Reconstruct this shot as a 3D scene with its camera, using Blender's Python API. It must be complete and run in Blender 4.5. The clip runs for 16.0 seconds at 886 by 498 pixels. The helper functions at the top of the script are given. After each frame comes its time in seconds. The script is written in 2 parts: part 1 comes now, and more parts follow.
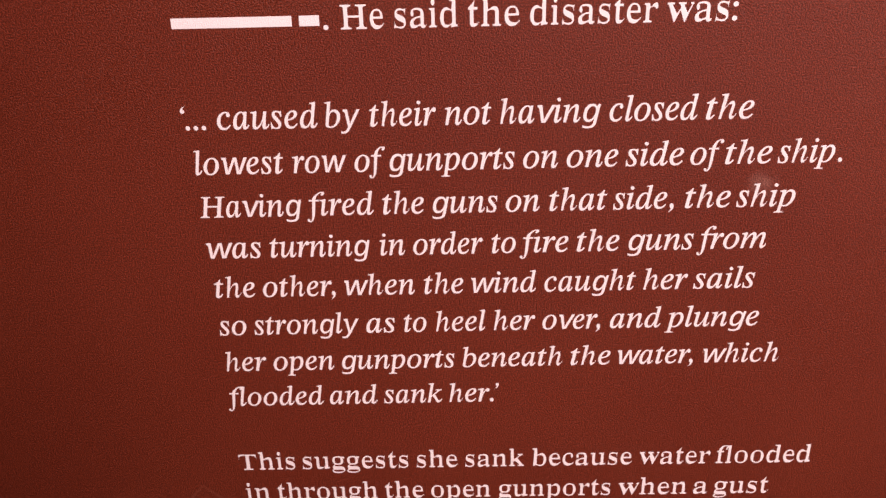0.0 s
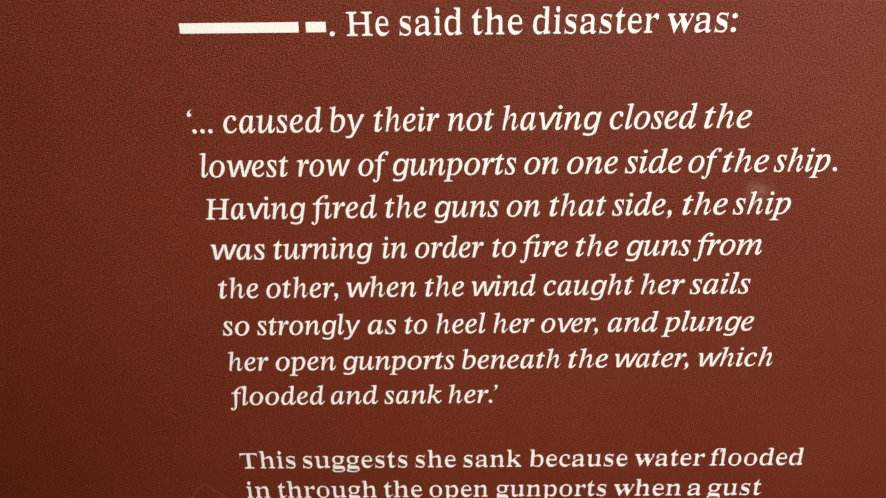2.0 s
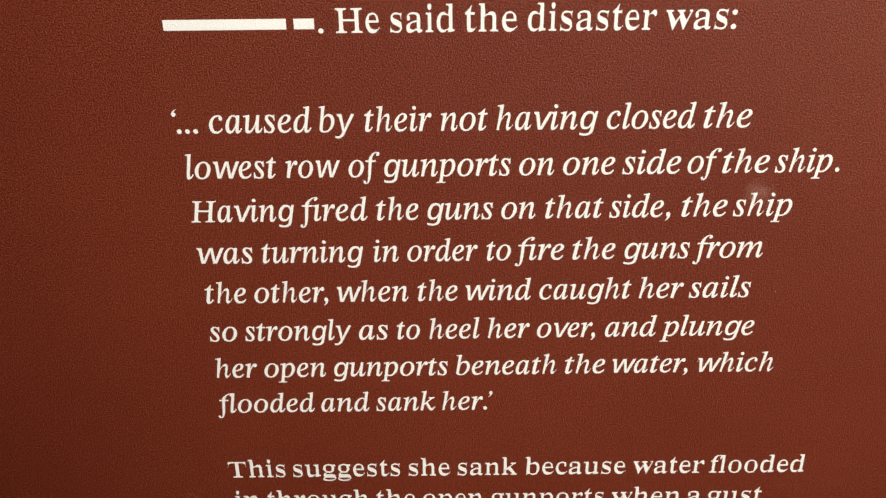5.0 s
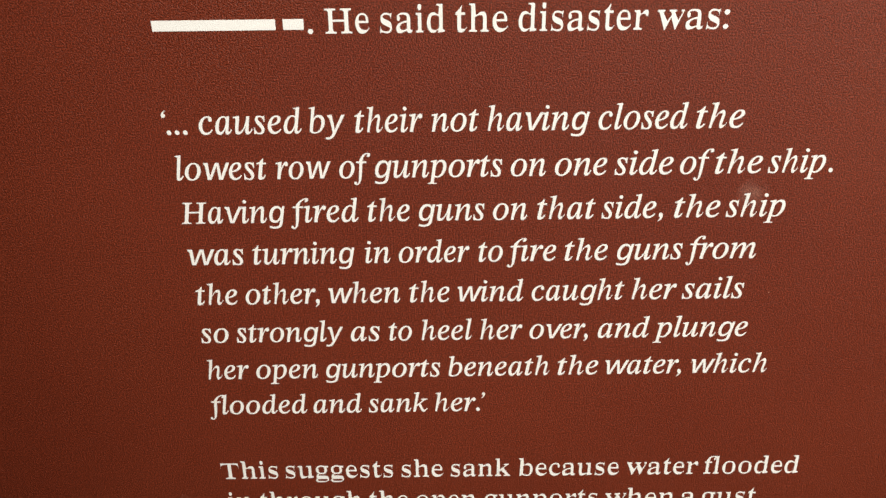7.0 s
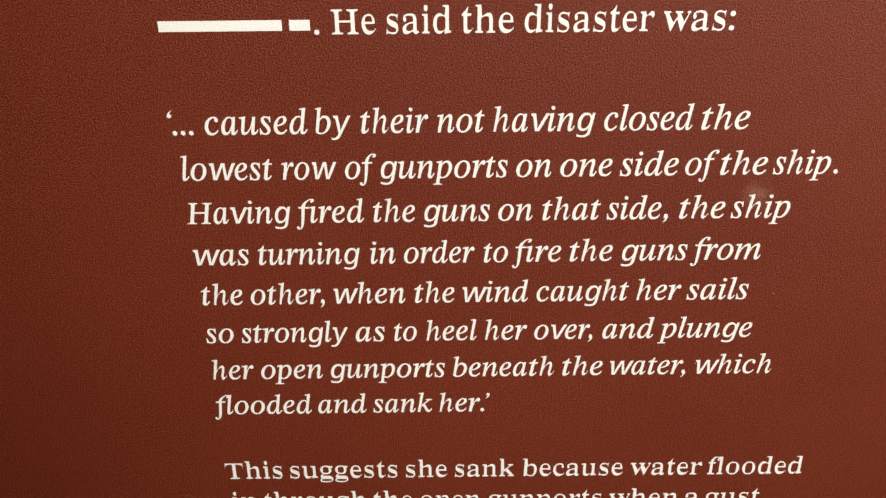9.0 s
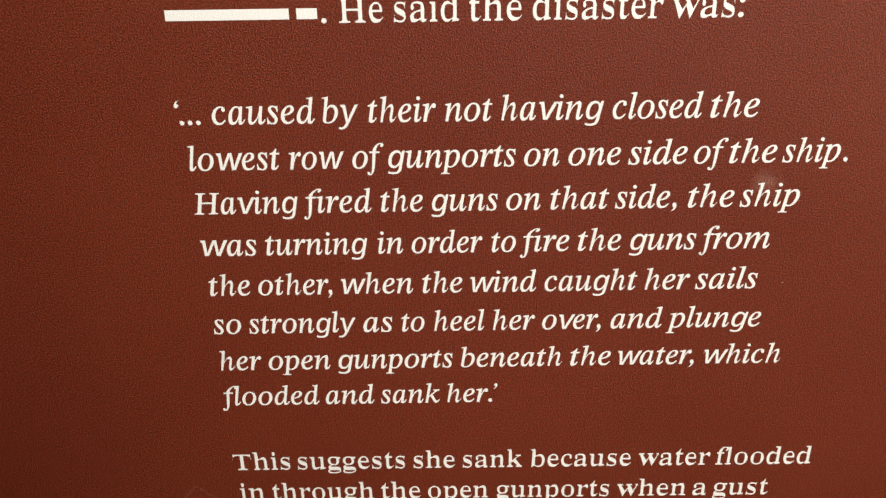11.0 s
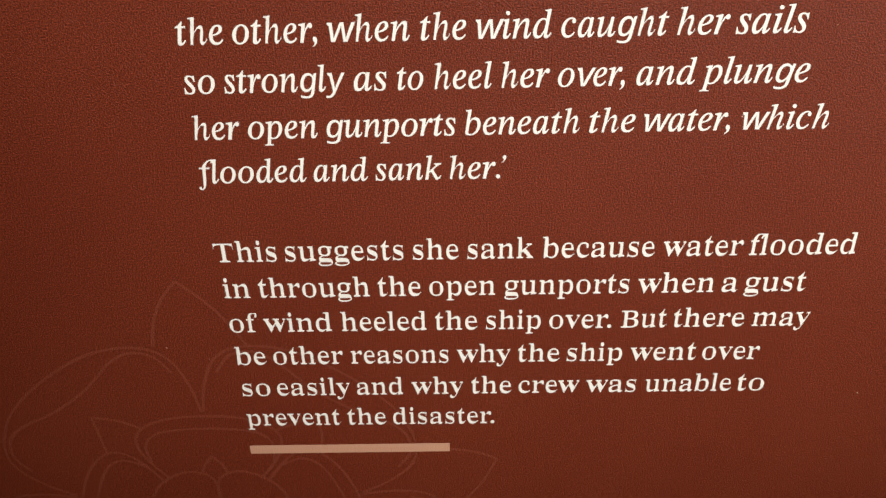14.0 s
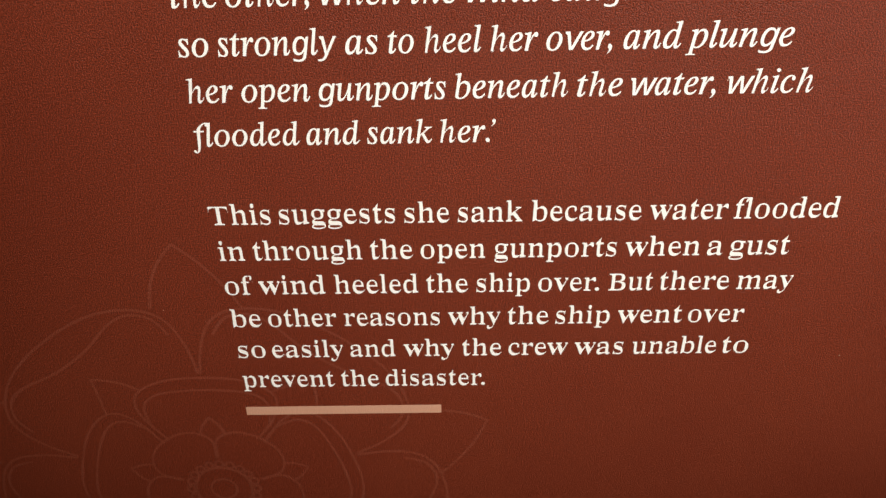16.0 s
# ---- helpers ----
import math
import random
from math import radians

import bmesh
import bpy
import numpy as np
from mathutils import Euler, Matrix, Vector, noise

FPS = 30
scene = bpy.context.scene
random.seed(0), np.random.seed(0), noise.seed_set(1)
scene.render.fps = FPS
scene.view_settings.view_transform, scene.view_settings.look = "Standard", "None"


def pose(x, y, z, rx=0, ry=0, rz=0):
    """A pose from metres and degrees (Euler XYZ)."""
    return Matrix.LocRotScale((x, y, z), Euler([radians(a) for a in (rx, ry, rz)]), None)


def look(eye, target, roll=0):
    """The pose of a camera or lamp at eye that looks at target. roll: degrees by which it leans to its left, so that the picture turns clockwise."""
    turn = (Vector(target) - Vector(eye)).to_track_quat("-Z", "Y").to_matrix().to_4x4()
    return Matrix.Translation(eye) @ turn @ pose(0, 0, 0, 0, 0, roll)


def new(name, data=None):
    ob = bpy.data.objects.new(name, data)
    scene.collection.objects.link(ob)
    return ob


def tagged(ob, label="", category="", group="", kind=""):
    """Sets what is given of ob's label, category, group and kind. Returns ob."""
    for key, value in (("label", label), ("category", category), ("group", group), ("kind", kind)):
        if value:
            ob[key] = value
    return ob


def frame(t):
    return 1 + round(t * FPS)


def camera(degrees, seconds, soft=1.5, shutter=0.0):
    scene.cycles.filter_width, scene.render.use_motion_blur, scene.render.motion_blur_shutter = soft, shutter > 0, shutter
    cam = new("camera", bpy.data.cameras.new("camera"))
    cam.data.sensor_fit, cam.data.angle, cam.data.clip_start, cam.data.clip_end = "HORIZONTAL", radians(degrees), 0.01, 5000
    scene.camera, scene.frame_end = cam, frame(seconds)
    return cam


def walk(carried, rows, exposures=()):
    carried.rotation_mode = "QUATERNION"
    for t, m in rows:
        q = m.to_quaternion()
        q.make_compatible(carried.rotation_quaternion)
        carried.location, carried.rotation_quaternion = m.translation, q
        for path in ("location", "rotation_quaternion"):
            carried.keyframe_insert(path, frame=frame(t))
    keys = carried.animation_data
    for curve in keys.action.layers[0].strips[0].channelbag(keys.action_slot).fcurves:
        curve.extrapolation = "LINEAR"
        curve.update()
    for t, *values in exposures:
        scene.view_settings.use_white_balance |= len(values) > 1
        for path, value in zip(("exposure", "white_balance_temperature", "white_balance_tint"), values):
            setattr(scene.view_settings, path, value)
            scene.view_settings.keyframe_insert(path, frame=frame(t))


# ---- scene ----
cam = camera(63.6, 16.0, soft=1.4)
PATH = [
    (0, (0.05377, -0.05696, 1.57766), (0.03492, 1.80907, 0.85823), -1.355),
    (0.5, (0.05442, -0.06009, 1.57492), (0.03686, 1.80590, 0.85537), -1.028),
    (1, (0.05381, -0.06286, 1.57774), (0.03504, 1.80168, 0.85444), -0.822),
    (1.5, (0.05087, -0.06187, 1.57825), (0.03730, 1.80348, 0.85694), -0.725),
    (2, (0.05052, -0.06169, 1.58154), (0.04515, 1.80435, 0.86190), -0.623),
    (2.5, (0.04960, -0.06086, 1.58260), (0.04605, 1.80453, 0.86127), -0.638),
    (3, (0.05337, -0.06119, 1.58210), (0.05345, 1.80489, 0.86255), -0.636),
    (3.5, (0.05355, -0.06222, 1.58362), (0.05632, 1.80362, 0.86344), -0.593),
    (4, (0.05183, -0.05934, 1.58012), (0.05648, 1.80758, 0.86276), -0.563),
    (6.5, (0.05530, -0.04689, 1.57885), (0.06290, 1.81786, 0.85589), -0.675),
    (7, (0.05683, -0.04974, 1.58042), (0.06031, 1.81415, 0.85522), -0.709),
    (7.5, (0.05465, -0.05162, 1.57969), (0.06085, 1.81226, 0.85448), -0.683),
    (8, (0.05414, -0.05035, 1.58036), (0.06088, 1.81482, 0.85848), -0.613),
    (8.5, (0.05422, -0.04989, 1.58115), (0.05989, 1.81433, 0.85683), -0.582),
    (11, (0.05120, -0.05018, 1.57770), (0.04901, 1.80949, 0.84174), -0.864),
    (11.5, (0.05133, -0.04770, 1.56183), (0.04604, 1.80722, 0.81400), -0.871),
    (12, (0.05104, -0.04739, 1.53501), (0.03747, 1.79775, 0.76349), -0.994),
    (12.5, (0.05206, -0.04631, 1.51553), (0.02879, 1.78704, 0.71661), -1.16),
    (13, (0.05138, -0.04592, 1.50258), (0.02729, 1.77543, 0.67667), -1.226),
    (13.5, (0.05267, -0.04447, 1.48982), (0.02572, 1.76240, 0.63279), -1.3),
    (14, (0.05283, -0.04445, 1.47739), (0.02515, 1.74835, 0.59134), -1.345),
    (14.5, (0.05401, -0.04651, 1.47228), (0.02594, 1.73467, 0.56308), -1.37),
    (15, (0.05737, -0.05123, 1.47218), (0.03032, 1.72320, 0.54986), -1.341),
    (15.5, (0.05688, -0.05319, 1.47028), (0.03246, 1.71738, 0.54051), -1.288),
    (16, (0.05694, -0.05556, 1.47168), (0.03209, 1.71437, 0.54070), -1.245),
]
EXPOSURES = [
    (0.0, -0.08, 7550, 54), (0.5, -0.03, 7250, 43), (1.0, 0.0, 6950, 32), (1.5, 0.03, 6800, 20), (2.5, 0.05, 6800, 9),
    (11.0, 0.05, 6800, 9), (13.0, 0.12, 6800, 9), (16.0, 0.29, 6800, 9),
]
walk(cam, [(t, look(eye, target, roll)) for t, eye, target, roll in PATH], EXPOSURES)

# ---- light: a dim gallery, a spot from the upper right and an added lamp ----
world = bpy.data.worlds.new("gallery_air")
world.use_nodes = True
world.node_tree.nodes["Background"].inputs[0].default_value = (0.9, 0.75, 0.6, 1)
world.node_tree.nodes["Background"].inputs[1].default_value = 0.02
scene.world = world

PANEL_Y = 0.29          # the printed face
SPOT_AT = (1.3, -1.5, 3.0)


def spot(name, at, target, power, size, cone, colour):
    lamp = bpy.data.lights.new(name, "SPOT")
    lamp.energy, lamp.shadow_soft_size = power, size
    lamp.spot_size, lamp.spot_blend, lamp.color = radians(cone), 0.8, colour
    ob = new(name, lamp)
    ob.matrix_world = look(at, target)
    return ob


WARM = (1.0, 0.94, 0.85)
spot("panel_spot_light", SPOT_AT, (0.325, PANEL_Y, 1.70), 512, 0.06, 29.0, WARM)
# added lamp: brightens the unseen south wall, whose reflection gives the panel sheen
spot("added_sheen_light", (1.6, -2.6, 3.1), (1.0, -4.2, 1.5), 130, 0.08, 95, WARM)


# ---- materials ----
def material(name):
    m = bpy.data.materials.new(name)
    m.use_nodes = True
    nodes, links = m.node_tree.nodes, m.node_tree.links
    return m, nodes, links, nodes["Principled BSDF"]


def add(nodes, kind, **values):
    n = nodes.new(kind)
    for key, value in values.items():
        n.inputs[key.replace("_", " ")].default_value = value
    return n


def mixed(nodes, links, fac, a, b):
    n = nodes.new("ShaderNodeMix")
    n.data_type = "RGBA"
    n.inputs[6].default_value, n.inputs[7].default_value = (*a, 1), (*b, 1)
    links.new(fac, n.inputs[0])
    return n.outputs[2]


def ramp(nodes, links, source, low, high, a=0.0, b=1.0):
    n = nodes.new("ShaderNodeMapRange")
    n.inputs[1].default_value, n.inputs[2].default_value = low, high
    n.inputs[3].default_value, n.inputs[4].default_value = a, b
    links.new(source, n.inputs[0])
    return n.outputs[0]


def grained(name, a, b, rough, grain=1800.0, relief=0.0008, specular=0.5, stain=None, sparkle=0.03):
    """A satin laminate with an orange-peel grain and large uneven patches."""
    m, nodes, links, bsdf = material(name)
    at = nodes.new("ShaderNodeTexCoord").outputs["Object"]
    peel = add(nodes, "ShaderNodeTexNoise", Scale=grain, Detail=2.0, Roughness=0.6)
    stretch = nodes.new("ShaderNodeMapping")
    stretch.inputs["Scale"].default_value = (0.9, 1.0, 1.0)
    links.new(at, stretch.inputs["Vector"])
    links.new(stretch.outputs[0], peel.inputs["Vector"])
    patch = add(nodes, "ShaderNodeTexNoise", Scale=7.0, Detail=4.0)
    links.new(at, patch.inputs["Vector"])
    colour = mixed(nodes, links, ramp(nodes, links, patch.outputs["Fac"], 0.35, 0.68), a, b)
    if stain:
        # a pale rubbed spot with a ragged rim
        away = nodes.new("ShaderNodeVectorMath")
        away.operation = "DISTANCE"
        away.inputs[1].default_value = (stain[0], PANEL_Y, stain[1])
        links.new(at, away.inputs[0])
        ragged = add(nodes, "ShaderNodeTexNoise", Scale=160.0, Detail=3.0)
        links.new(at, ragged.inputs["Vector"])
        part_of = nodes.new("ShaderNodeMath")
        part_of.operation = "MULTIPLY"
        links.new(ramp(nodes, links, away.outputs["Value"], 0.001, 0.010, 0.30, 0.0), part_of.inputs[0])
        links.new(ramp(nodes, links, ragged.outputs["Fac"], 0.35, 0.7), part_of.inputs[1])
        rub = nodes.new("ShaderNodeMix")
        rub.data_type = "RGBA"
        rub.inputs[7].default_value = (0.36, 0.22, 0.18, 1)
        links.new(part_of.outputs[0], rub.inputs[0])
        links.new(colour, rub.inputs[6])
        colour = rub.outputs[2]
    # the grain's glints are put into the colour: tips paler than hollows
    tips = nodes.new("ShaderNodeHueSaturation")
    links.new(colour, tips.inputs["Color"])
    links.new(ramp(nodes, links, peel.outputs["Fac"], 0.40, 0.75, 1.0 - 0.2 * sparkle, 1.0 + sparkle), tips.inputs["Value"])
    links.new(tips.outputs[0], bsdf.inputs["Base Color"])
    links.new(ramp(nodes, links, peel.outputs["Fac"], 0.3, 0.7, rough - 0.05, rough + 0.07), bsdf.inputs["Roughness"])
    bump = nodes.new("ShaderNodeBump")
    bump.inputs["Distance"].default_value, bump.inputs["Strength"].default_value = relief, 1.0
    links.new(peel.outputs["Fac"], bump.inputs["Height"])
    links.new(bump.outputs[0], bsdf.inputs["Normal"])
    bsdf.inputs["Specular IOR Level"].default_value = specular
    return m


def painted(name, a, b, rough, scale=3.0, relief=0.0006):
    m, nodes, links, bsdf = material(name)
    at = nodes.new("ShaderNodeTexCoord").outputs["Object"]
    big = add(nodes, "ShaderNodeTexNoise", Scale=scale, Detail=5.0)
    fine = add(nodes, "ShaderNodeTexNoise", Scale=scale * 60, Detail=3.0)
    for n in (big, fine):
        links.new(at, n.inputs["Vector"])
    links.new(mixed(nodes, links, ramp(nodes, links, big.outputs["Fac"], 0.3, 0.7), a, b), bsdf.inputs["Base Color"])
    bsdf.inputs["Roughness"].default_value = rough
    bump = nodes.new("ShaderNodeBump")
    bump.inputs["Distance"].default_value = relief
    links.new(fine.outputs["Fac"], bump.inputs["Height"])
    links.new(bump.outputs[0], bsdf.inputs["Normal"])
    return m


RED = grained("red_laminate", (0.100, 0.0156, 0.0062), (0.111, 0.0186, 0.0075), 0.48, grain=1400.0, relief=0.0006, specular=0.22, stain=(0.212, 1.4745), sparkle=1.5)
CREAM = grained("cream_ink", (0.76, 0.77, 0.775), (0.79, 0.80, 0.805), 0.5, relief=0.0002)
TAN = grained("tan_ink", (0.47, 0.25, 0.175), (0.50, 0.27, 0.19), 0.5, relief=0.0002)
LINE = grained("pale_red_ink", (0.150, 0.029, 0.0134), (0.165, 0.033, 0.0153), 0.5, specular=0.25)
DUST = painted("dust", (0.45, 0.30, 0.24), (0.55, 0.40, 0.33), 0.9, 40)
CORE = painted("board_core", (0.10, 0.09, 0.085), (0.13, 0.12, 0.11), 0.7)
WALL = painted("dark_wall_paint", (0.10, 0.045, 0.035), (0.12, 0.055, 0.042), 0.8)
ROOM = painted("grey_wall_paint", (0.50, 0.47, 0.43), (0.56, 0.52, 0.48), 0.85)
CEILING = painted("black_ceiling_paint", (0.03, 0.03, 0.03), (0.045, 0.045, 0.045), 0.9)
FLOOR = painted("dark_floor", (0.035, 0.028, 0.022), (0.05, 0.04, 0.032), 0.45)


# ---- mesh helpers ----
def mesh_of(bm, name, mat):
    me = bpy.data.meshes.new(name)
    bm.to_mesh(me)
    bm.free()
    me.materials.append(mat)
    return me


def part(name, bm, mat, parent, label=""):
    """Links a bmesh as one mesh object under a thing or under a part."""
    ob = new(name, mesh_of(bm, name, mat))
    ob.parent = parent
    return tagged(ob, label=label)


def box(x0, x1, y0, y1, z0, z1, bevel=0.0):
    bm = bmesh.new()
    bmesh.ops.create_cube(bm, size=1.0)
    for v in bm.verts:
        v.co = Vector(((x0 + x1) / 2 + v.co.x * (x1 - x0), (y0 + y1) / 2 + v.co.y * (y1 - y0), (z0 + z1) / 2 + v.co.z * (z1 - z0)))
    if bevel:
        bmesh.ops.bevel(bm, geom=bm.edges[:], offset=bevel, segments=2, profile=0.5, affect="EDGES")
    return bm


def structure(name, bm, mat, label, category):
    return tagged(new(name, mesh_of(bm, name, mat)), label=label, category=category, kind="structure")


# ---- the gallery: a room out of view, added around the panel ----
BACK = PANEL_Y + 0.020
structure("wall_north", box(-3.2, 3.2, BACK, BACK + 0.15, 0, 3.2), WALL, "dark red painted gallery wall behind the text panel", "wall")
# the south wall serves as a reflector: its lit right part gives the sheen
structure("wall_south", box(-3.2, 3.2, -4.35, -4.2, 0, 3.2), ROOM, "plain grey wall out of view, added to close the room", "wall")
structure("wall_west", box(-3.35, -3.2, -4.35, BACK + 0.15, 0, 3.2), ROOM, "plain grey wall out of view, added to close the room", "wall")
structure("wall_east", box(3.2, 3.35, -4.35, BACK + 0.15, 0, 3.2), ROOM, "plain grey wall out of view, added to close the room", "wall")
structure("floor", box(-3.35, 3.35, -4.35, BACK + 0.15, -0.12, 0), FLOOR, "dark plain gallery floor", "floor")
structure("ceiling", box(-3.35, 3.35, -4.35, BACK + 0.15, 3.2, 3.35), CEILING, "black painted gallery ceiling", "ceiling")

# ---- the text panel ----
panel = new("text_panel", mesh_of(box(-0.42, 0.48, PANEL_Y + 0.0008, BACK, 0.72, 2.05, 0.001), "text_panel", CORE))
tagged(panel, label="deep red satin museum text panel with cream serif lettering", category="sign")
face = box(-0.42, 0.48, PANEL_Y, PANEL_Y + 0.0008, 0.72, 2.05, 0.0003)
part("printed_face", face, RED, panel, "red satin laminate with a fine grain")

# Lettering: letters of the built-in fonts, brought to the proportions of the printed face.
# big, small: the first capital and small letter of an alphabet; rise, cap, drop: the heights of tall letters,
# capitals and tails for a small x of 1; across, along: thickening of upright and of level strokes;
# lean: added slant; gap: added space between letters; others: letters taken from another alphabet, as its
# first small letter, with their across, along and lean; wide: letters that run wider.
ROMAN = dict(big=0x1D400, small=0x1D41A, rise=1.46, cap=1.29, drop=0.37, across=-0.029, along=0.007, lean=0.0, gap=-0.024, hook=0.05, others={}, wide=dict(o=1.06, v=1.04))
PLAIN_ITALIC, BOLD_ITALIC = (0x1D622, 0.0025, 0.0, -0.02), (0x1D482, -0.026, 0.003, -0.10)
ITALIC = dict(big=0x1D434, small=0x1D44E, rise=1.46, cap=1.29, drop=0.40, across=0.0038, along=0.007, lean=-0.10, gap=0.010, hook=0.16,
              others=dict(h=BOLD_ITALIC, g=PLAIN_ITALIC, v=PLAIN_ITALIC, w=PLAIN_ITALIC, y=PLAIN_ITALIC),
              wide=dict(g=1.10, v=1.16, w=1.15, y=1.10, t=1.12, r=1.10))
INK = 0.00012


def letter_code(c, style):
    if c in style["others"]:
        return chr(style["others"][c][0] + ord(c) - 97)
    if "A" <= c <= "Z":
        return chr(style["big"] + ord(c) - 65)
    if "a" <= c <= "z":
        return chr(style["small"] + ord(c) - 97)
    return c


def flat_text(body):
    curve = bpy.data.curves.new("letter", "FONT")
    curve.body, curve.resolution_u, curve.fill_mode = body, 5, "FRONT"
    ob = new("letter", curve)
    bpy.context.view_layer.update()
    me = bpy.data.meshes.new_from_object(ob.evaluated_get(bpy.context.evaluated_depsgraph_get()))
    bpy.data.objects.remove(ob)
    return me


def thickened(me, across, along):
    """The letter's outline moved outwards, more across its upright strokes than its level ones, or the reverse."""
    bm = bmesh.new()
    bm.from_mesh(me)
    bmesh.ops.remove_doubles(bm, verts=bm.verts[:], dist=0.0004)
    out = {}
    for edge in bm.edges:
        if len(edge.link_faces) != 1:
            continue
        d = edge.verts[1].co - edge.verts[0].co
        n = Vector((d.y, -d.x)).normalized()
        inner = edge.link_faces[0].calc_center_median() - edge.verts[0].co
        if n.x * inner.x + n.y * inner.y > 0:
            n = -n
        for v in edge.verts:
            out.setdefault(v, []).append(n)
    bm.verts.index_update()
    rims = [(e.verts[0].co, e.verts[1].co) for e in bm.edges if len(e.link_faces) == 1]
    points = []
    for v in bm.verts:
        ns = out.get(v, [])
        move = Vector((0.0, 0.0))
        if len(ns) == 2:
            total = ns[0] + ns[1]
            k = 2.0 / max(total.length_squared, 1.6)
            move = total * k
        shift = move.x * across
        if shift * move.x < 0:
            # thin strokes give up a part of their width alone
            deep = 0.0
            for y in (v.co.y - 0.003, v.co.y + 0.003):
                cuts = [abs(a.x + (b.x - a.x) * (y - a.y) / (b.y - a.y) - v.co.x) for a, b in rims
                        if (a.y > y) != (b.y > y) and (a.x + (b.x - a.x) * (y - a.y) / (b.y - a.y) - v.co.x) * shift > 0.004 * abs(shift)]
                deep = max(deep, min(cuts, default=0.0))
            shift = max(-0.24 * deep, min(0.24 * deep, shift))
        points.append((v.co.x + shift, v.co.y + move.y * along))
    faces = [tuple(v.index for v in f.verts) for f in bm.faces]
    bm.free()
    return points, faces


def extent(body):
    me = flat_text(body)
    xs, ys = [v.co.x for v in me.vertices], [v.co.y for v in me.vertices]
    bpy.data.meshes.remove(me)
    return max(xs), min(ys), max(ys)


for st in (ROMAN, ITALIC):
    st["x"] = extent(letter_code("x", st))[2]
    st["top"] = extent(letter_code("d", st))[2]
    st["low"] = extent(letter_code("p", st))[1]
POST = extent("l")[0]
LETTERS = {}


def letter(c, style):
    """Points, faces and advance of a flat letter."""
    key = (c, style["small"])
    if key not in LETTERS:
        code = letter_code(c, style)
        first, across, along, lean = style["others"].get(c, (0, style["across"], style["along"], style["lean"]))
        if not c.isalpha():
            across, along = (-0.004, 0.0) if c == "," else (-0.009, -0.004) if c in "‘’" else (0.003, 0.003)
        me = flat_text(code)
        points, faces = thickened(me, across, along)
        bpy.data.meshes.remove(me)
        size = style["x"] / extent(chr(first + 23))[2] if first else 1.0
        points = [((a + b * lean) * size, b * size) for a, b in points]
        if first and c in "vwy":
            # the flag at the head of the first arm
            x, h = min(a for a, b in points if b > style["x"] - 0.02), style["x"]
            faces.append(tuple(range(len(points), len(points) + 4)))
            slope = (min(a for a, b in points if -0.03 < b < 0.03) - x) / h
            points += [(x - 0.040, h), (x, h), (x + 0.085 * slope, h - 0.085), (x - 0.030, h - 0.050)]
        if c.isupper():
            k = style["cap"] * style["x"] / max(b for a, b in points)
            points = [(a, b * k) for a, b in points]
        wide, advance = style["wide"].get(c, 1.0), (extent(code + "l")[0] - POST) * size
        if c == ",":
            # a long slanted comma, close to its word
            points = [(a - 0.03 + min(0.0, b - 0.06) * 0.3, b * 1.15) for a, b in points]
        if c in "‘’":
            points = [(a + (b - 0.6) * 0.3, b) for a, b in points]
        if c == "g" and first:
            points, advance = [(a - 0.035, b) for a, b in points], advance - 0.03
        LETTERS[key] = [(a * wide, b) for a, b in points], faces, advance * wide
    return LETTERS[key]


def height_of(b, style, capital):
    """A letter's height in units of its small x, in the printed face's proportions."""
    if capital:
        return b / style["x"]
    if b > style["top"]:
        b = style["top"] + (b - style["top"]) * 0.15
    if b > style["x"]:
        return 1 + (b - style["x"]) / (style["top"] - style["x"]) * (style["rise"] - 1)
    return b / style["low"] * -style["drop"] if b < 0 else b / style["x"]


def lettering(text, style, x0, x1, base, height, fall=0.0, y=PANEL_Y):
    """A word as a thin raised mesh from x0 to x1 on its base line; height: that of a small x; fall: the line's drop along x."""
    flat, faces, over, pen = [], [], [], 0.0
    for before, c, after in zip(" " + text, text, text[1:] + " "):
        points, polygons, advance = letter(c, style)
        if c == "i" and before == "f":
            # joined to the f, with no dot
            polygons = [f for f in polygons if sum(points[k][1] for k in f) / len(f) < style["x"] * 1.1]
        if c == "f":
            # a wide hook, wider still where it joins the next letter
            wide = style["hook"] + (0.12 if after in "il" else 0.0)
            points = [(a + max(0.0, b / style["x"] - 1.1) * wide, b) for a, b in points]
        faces += [tuple(len(flat) + i for i in f) for f in polygons]
        over += [0.00001 if before == "f" else 0.0] * len(points)          # joined letters lie a hair over one another
        flat += [(pen + a, height_of(b, style, c.isupper())) for a, b in points]
        pen += advance + style["gap"] - (0.06 if c in "rvwy" else 0.0) * (after in ".,")
    used = sorted({i for f in faces for i in f})
    left, right = min(flat[i][0] for i in used), max(flat[i][0] for i in used)
    bm = bmesh.new()
    verts = {i: bm.verts.new((x0 + (flat[i][0] - left) / (right - left) * (x1 - x0), y - INK - over[i], base + flat[i][1] * height)) for i in used}
    for v in verts.values():
        v.co.z -= max(0.0, v.co.x + 0.07) * fall
    for f in faces:
        bm.faces.new([verts[i] for i in f])
    made = bmesh.ops.extrude_face_region(bm, geom=bm.faces[:])
    for v in made["geom"]:
        if isinstance(v, bmesh.types.BMVert):
            v.co.y = y
    bmesh.ops.recalc_face_normals(bm, faces=bm.faces[:])
    for f in bm.faces:
        f.smooth = False
    return part("word", bm, CREAM, panel)


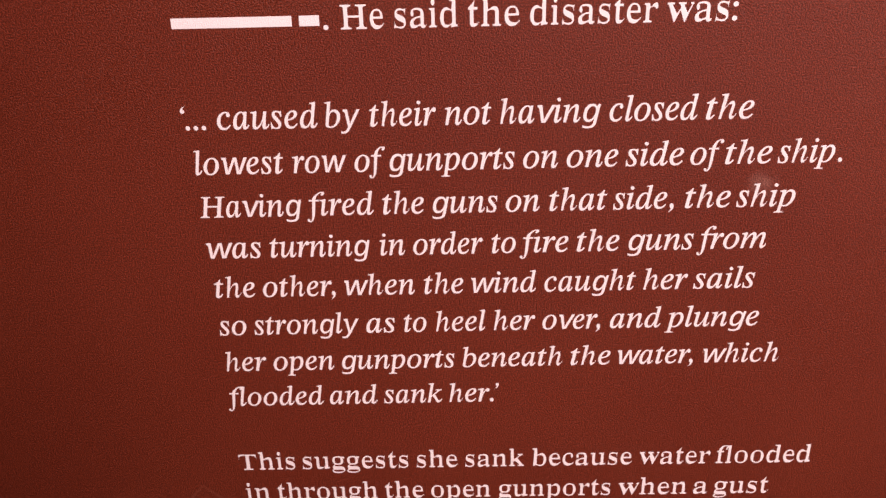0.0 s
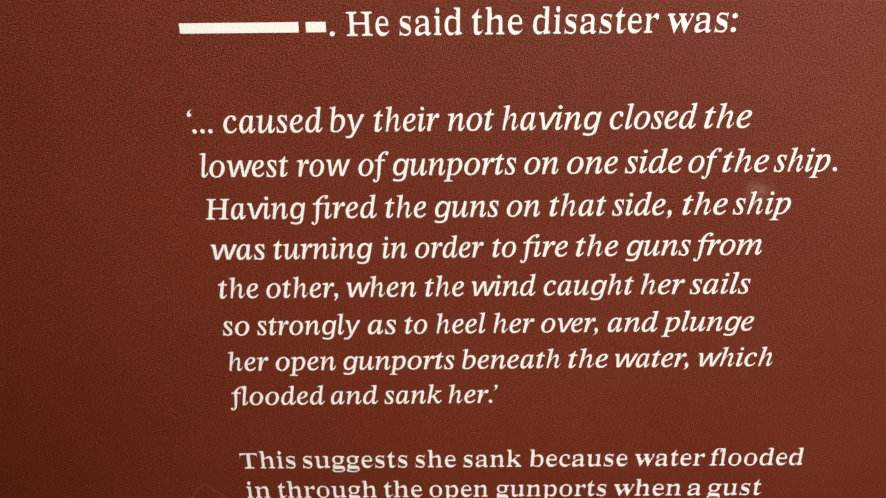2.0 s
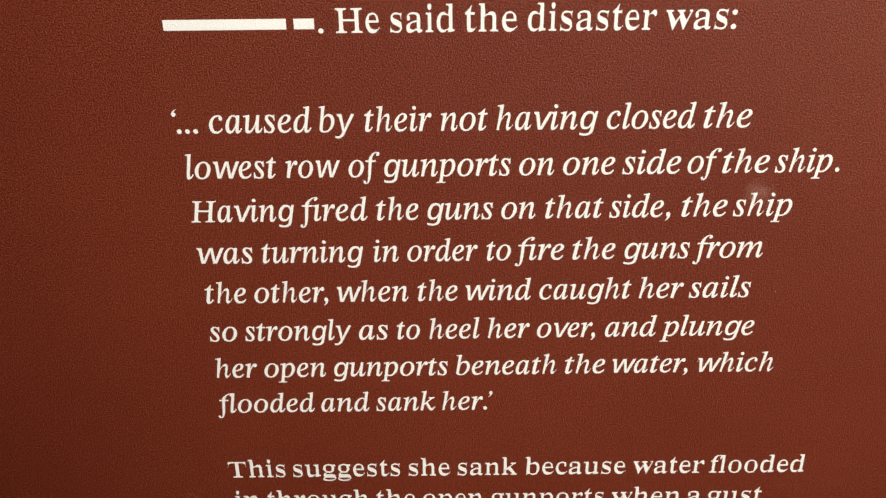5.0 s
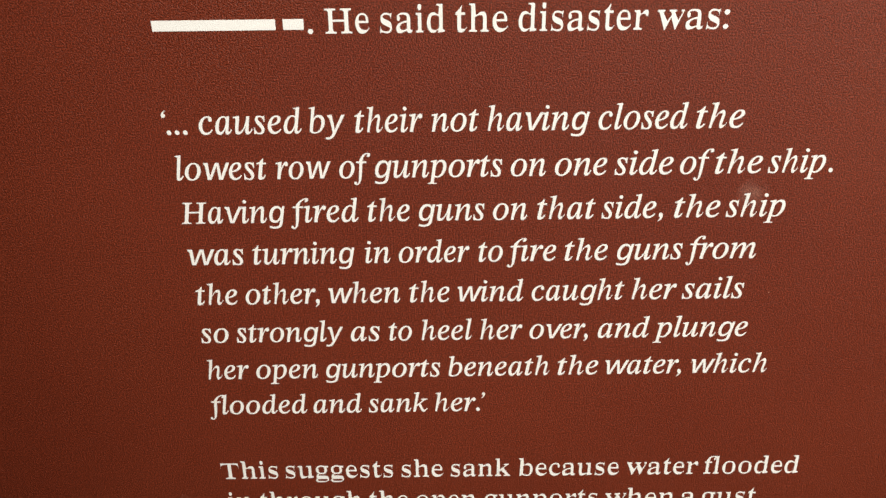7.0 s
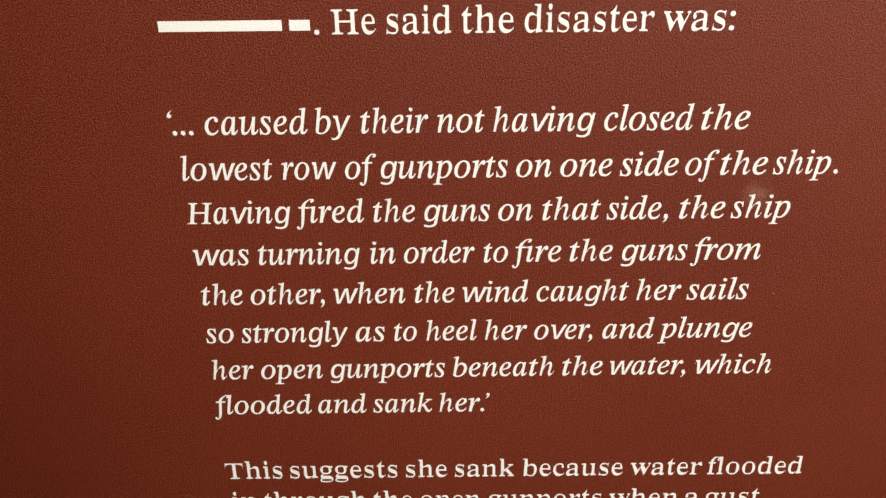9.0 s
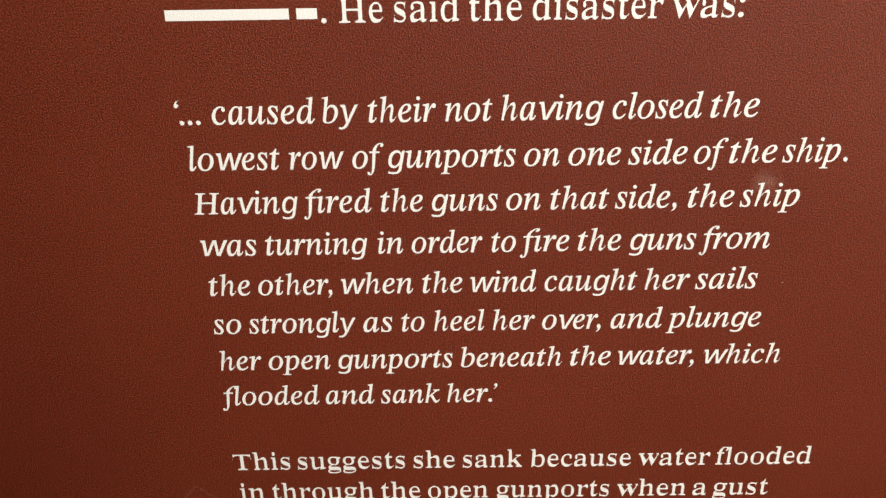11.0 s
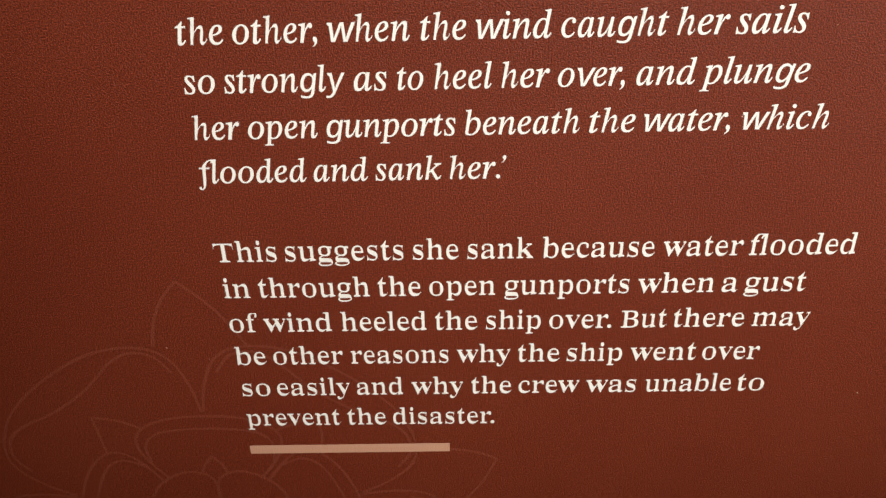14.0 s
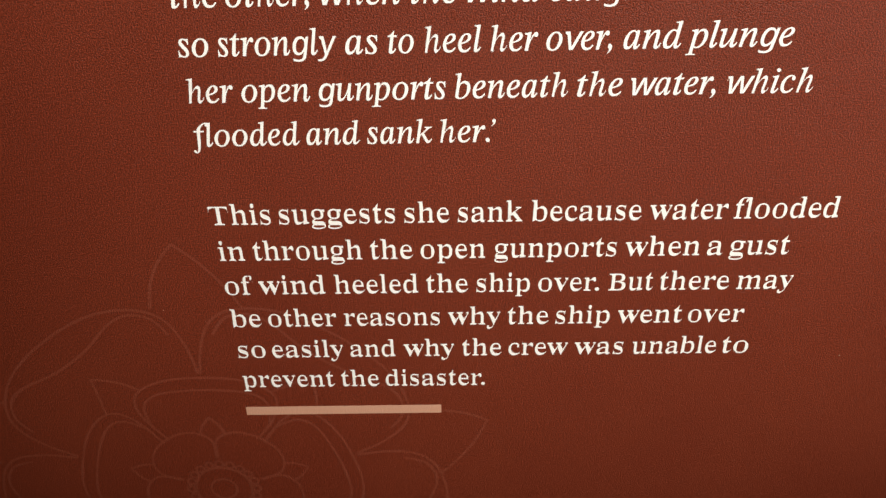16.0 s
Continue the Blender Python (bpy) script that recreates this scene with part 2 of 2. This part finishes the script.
def text_line(words, style, base, height, *ends):
    """ends: where each word begins and ends along the panel, in millimetres."""
    for i, w in enumerate(words.split()):
        lettering(w, style, ends[2 * i] / 1000, ends[2 * i + 1] / 1000, base, height, 0.0032 if base < 1.31 else 0.0)


def bar(name, mat, x0, x1, z0, z1, label=""):
    part(name, box(x0, x1, PANEL_Y - INK, PANEL_Y, z0, z1, 0.00008), mat, panel, label)


XI, XR = 0.0085, 0.0083
HEAD = 1.5545
Q, LEAD = 1.5088, 0.02255
P, PLEAD = 1.3066, 0.02192
# the name at the head of the page stands as plain bars
bar("bar", CREAM, -0.0736, -0.0174, HEAD + 0.0017, HEAD + 0.0064)
bar("bar", CREAM, -0.0140, -0.0046, HEAD + 0.0017, HEAD + 0.0064)
text_line(". He said the disaster was:", ROMAN, HEAD, XR, -2.9, -0.5, 5.1, 25.3, 30, 59.7, 64.4, 88.3, 93.1, 151.9, 155.9, 188.8)
text_line("‘ ... caused by their not having closed the", ITALIC, Q - 0 * LEAD, XI, -75.7, -73, -74.1, -64.1, -58.4, -9.4, -5.6, 11.5, 16.1, 48.4, 52.8, 75.2, 79.6, 128.1, 132.6, 175.1, 179.2, 202.1)
text_line("lowest row of gunports on one side of the ship.", ITALIC, Q - 1 * LEAD, XI, -72.5, -28.1, -23.5, 3.3, 7.2, 22.7, 24.5, 86.7, 91.1, 108.4, 112.7, 138, 142.1, 170.4, 174, 189.7, 191.2, 214, 217.4, 249.2)
text_line("Having fired the guns on that side, the ship", ITALIC, Q - 2 * LEAD, XI, -73.4, -21.2, -18.7, 15.4, 20, 41, 45.4, 78.3, 82.7, 99.9, 104.8, 133.8, 137.3, 168, 173.5, 196.2, 199.7, 228.9)
text_line("was turning in order to fire the guns from", ITALIC, Q - 3 * LEAD, XI, -72.8, -44.6, -39.8, 12.3, 17.5, 30.5, 34.8, 70.9, 75.6, 88, 90.3, 115.2, 119.7, 141.6, 146.4, 179.7, 182.2, 217.9)
text_line("the other, when the wind caught her sails", ITALIC, Q - 4 * LEAD, XI, -71.7, -50.3, -46.1, -7.5, -2.6, 34.8, 39.7, 60.5, 64.8, 99.2, 103.6, 151.7, 156.2, 179.2, 182.6, 214.3)
text_line("so strongly as to heel her over, and plunge", ITALIC, Q - 5 * LEAD, XI, -72.4, -57.6, -53.4, 3.7, 7.6, 23.1, 28.1, 40.3, 45.5, 72.2, 76.9, 99.2, 103.2, 134.5, 139.8, 167.1, 169.7, 219.6)
text_line("her open gunports beneath the water, which", ITALIC, Q - 6 * LEAD, XI, -71.7, -49.1, -45.3, -11.6, -7.4, 55, 59.7, 114.8, 119.3, 141.2, 145.2, 186.9, 192.1, 234)
text_line("flooded and sank her.’", ITALIC, Q - 7 * LEAD, XI, -73.8, -19.4, -15.8, 11.2, 15, 47.8, 51.9, 79.8)
text_line("This suggests she sank because water flooded", ROMAN, P - 0 * PLEAD, XR, -72.7, -39.9, -35.5, 26.8, 31.7, 55.9, 60.3, 95, 99.6, 158.1, 162.2, 203.7, 207.2, 262.6)
text_line("in through the open gunports when a gust", ROMAN, P - 1 * PLEAD, XR, -71.3, -56.8, -52, 7.8, 12.3, 35.4, 39.8, 75.3, 80.2, 146.7, 151.3, 192.4, 196.4, 204.7, 208.5, 241)
text_line("of wind heeled the ship over. But there may", ROMAN, P - 2 * PLEAD, XR, -71.2, -55.4, -52.3, -14.7, -9.5, 37.7, 42.4, 65.7, 70.3, 100.4, 105.1, 139.3, 144.3, 169.5, 173.1, 211.7, 216, 247.1)
text_line("be other reasons why the ship went over", ROMAN, P - 3 * PLEAD, XR, -71.2, -53.9, -49.7, -10.3, -5.9, 49.3, 53.9, 84.3, 88.5, 111.9, 115.9, 146.9, 151.3, 188.5, 191.9, 223.5)
text_line("so easily and why the crew was unable to", ROMAN, P - 4 * PLEAD, XR, -70.8, -54.3, -50.3, -7.9, -4, 22.7, 27.5, 57.5, 62.2, 85.3, 89.4, 124.3, 128, 156.7, 162, 211.4, 214.8, 230.1)
text_line("prevent the disaster.", ROMAN, P - 5 * PLEAD, XR, -71.1, -15.3, -11, 11.7, 15.8, 75.7)
bar("rule", TAN, -0.0722, 0.0489, 1.1752, 1.1815, "tan printed rule under the text")

# ---- the faint rose drawn on the panel ----
ROSE = Vector((-0.0965, 1.1125))
STROKE = 0.0020


def spline(points, steps=7, closed=False):
    """A smooth line through a few points."""
    n, out = len(points), []
    pick = (lambda i: points[i % n]) if closed else (lambda i: points[max(0, min(n - 1, i))])
    for i in range(n if closed else n - 1):
        a, b, c, d = (Vector(pick(i + k)) for k in (-1, 0, 1, 2))
        for s in range(steps):
            u = s / steps
            out.append(0.5 * ((2 * b) + (c - a) * u + (2 * a - 5 * b + 4 * c - d) * u * u + (3 * b - a - 3 * c + d) * u ** 3))
    if not closed:
        out.append(Vector(points[-1]))
    return out


def polar(r, degrees_left):
    a = radians(degrees_left)
    return Vector((ROSE.x - r * math.sin(a), ROSE.y + r * math.cos(a)))


def stroke(bm, line, width=STROKE, closed=False, y=PANEL_Y - 0.00008):
    n = len(line)
    pairs = []
    for i, p in enumerate(line):
        a, b = (line[i - 1], line[(i + 1) % n]) if closed else (line[max(0, i - 1)], line[min(n - 1, i + 1)])
        d = (b - a)
        side = Vector((-d.y, d.x)).normalized() * width * 0.5 * (0.85 + 0.3 * noise.noise((p.x * 60, p.y * 60, 0.0)))
        pairs.append((bm.verts.new((p.x + side.x, y, p.y + side.y)), bm.verts.new((p.x - side.x, y, p.y - side.y))))
    for i in range(n if closed else n - 1):
        (a, b), (c, d) = pairs[i], pairs[(i + 1) % n]
        bm.faces.new((a, b, d, c))


def outline(half, axis):
    """A form given by (radius, degrees from its axis) on one side, mirrored about its axis."""
    return [polar(r, axis - a) for r, a in half] + [polar(r, axis + a) for r, a in reversed(half)]


LAYER = [0]


def emblem_part(name, lines, parent, closed=False):
    bm = bmesh.new()
    for line in lines:
        LAYER[0] += 1          # each stroke a hair over the last, so that crossings stay clean
        stroke(bm, line, closed=closed, y=PANEL_Y - 0.00003 - LAYER[0] * 0.0000008)
    bmesh.ops.recalc_face_normals(bm, faces=bm.faces[:])
    return part(name, bm, LINE, parent)


def ring(r):
    return [polar(r, k * 7.5) for k in range(48)]


def bead(r, size, degrees_left):
    c = polar(r, degrees_left)
    return [c + Vector((size * math.cos(k * math.pi / 6), size * math.sin(k * math.pi / 6))) for k in range(12)]


centre = emblem_part("rose_emblem", [ring(0.0185), ring(0.0085)], panel, True)
centre["label"] = "faint rose outline printed in paler red"
for k in range(20):
    emblem_part("bead", [bead(0.0218, 0.0026, k * 18)], centre, True)
for k in range(5):
    turn = 72 * k
    far = turn + 36
    emblem_part("outer_petal", [spline(outline([(0.095, 35.6), (0.115, 33.8), (0.133, 30.5), (0.143, 25), (0.148, 16), (0.1485, 6)], far)),
                                spline(outline([(0.124, 30), (0.136, 27), (0.1415, 22), (0.139, 16), (0.130, 6)], far))], centre)
    emblem_part("outer_sepal", [spline([polar(0.143, turn + 8), polar(0.157, turn + 6.2), polar(0.171, turn + 3.4), polar(0.183, turn)]),
                                spline([polar(0.183, turn), polar(0.171, turn - 4.6), polar(0.157, turn - 9.3), polar(0.144, turn - 13.5)])], centre)
    emblem_part("middle_petal", [spline(outline([(0.051, 33.5), (0.073, 34), (0.0865, 30.5), (0.092, 23), (0.0925, 10)], turn)),
                                 spline(outline([(0.068, 33.6), (0.080, 29), (0.0845, 21), (0.083, 8)], turn))], centre)
    emblem_part("middle_sepal", [spline([polar(0.090, far + 9), polar(0.101, far + 4), polar(0.1136, far)]),
                                 spline([polar(0.1136, far), polar(0.103, far - 6), polar(0.092, far - 11)])], centre)
    emblem_part("inner_petal", [spline(outline([(0.027, 35), (0.042, 34), (0.050, 22), (0.0525, 8)], far))], centre)
    emblem_part("inner_sepal", [spline([polar(0.047, turn + 10), polar(0.054, turn + 6), polar(0.061, turn)]),
                                spline([polar(0.061, turn), polar(0.054, turn - 6), polar(0.047, turn - 10)])], centre)


# ---- wear: a few specks of dust ----
def speck(name, mat, x, z, size, parent, label):
    """A low uneven grain lying on the face."""
    bm = bmesh.new()
    bmesh.ops.create_icosphere(bm, subdivisions=2, radius=1.0)
    for v in bm.verts:
        k = 1 + 0.5 * noise.noise(v.co * 2 + Vector((x * 900, z * 700, 0)))
        v.co = Vector((x + v.co.x * k * size, PANEL_Y - 0.00002 + v.co.y * k * size * 0.25, z + v.co.z * k * size * 0.7))
    return part(name, bm, mat, parent, label)


for x, z, size in ((0.285, 1.215, 0.00045), (-0.109, 1.253, 0.00028), (-0.086, 1.245, 0.00022), (0.213, 1.446, 0.0003), (0.192, 1.380, 0.0004),
                   (-0.055, 1.271, 0.00025), (0.228, 1.4215, 0.0003)):
    speck("dust_speck", DUST, x, z, size, panel, "pale speck of dust")
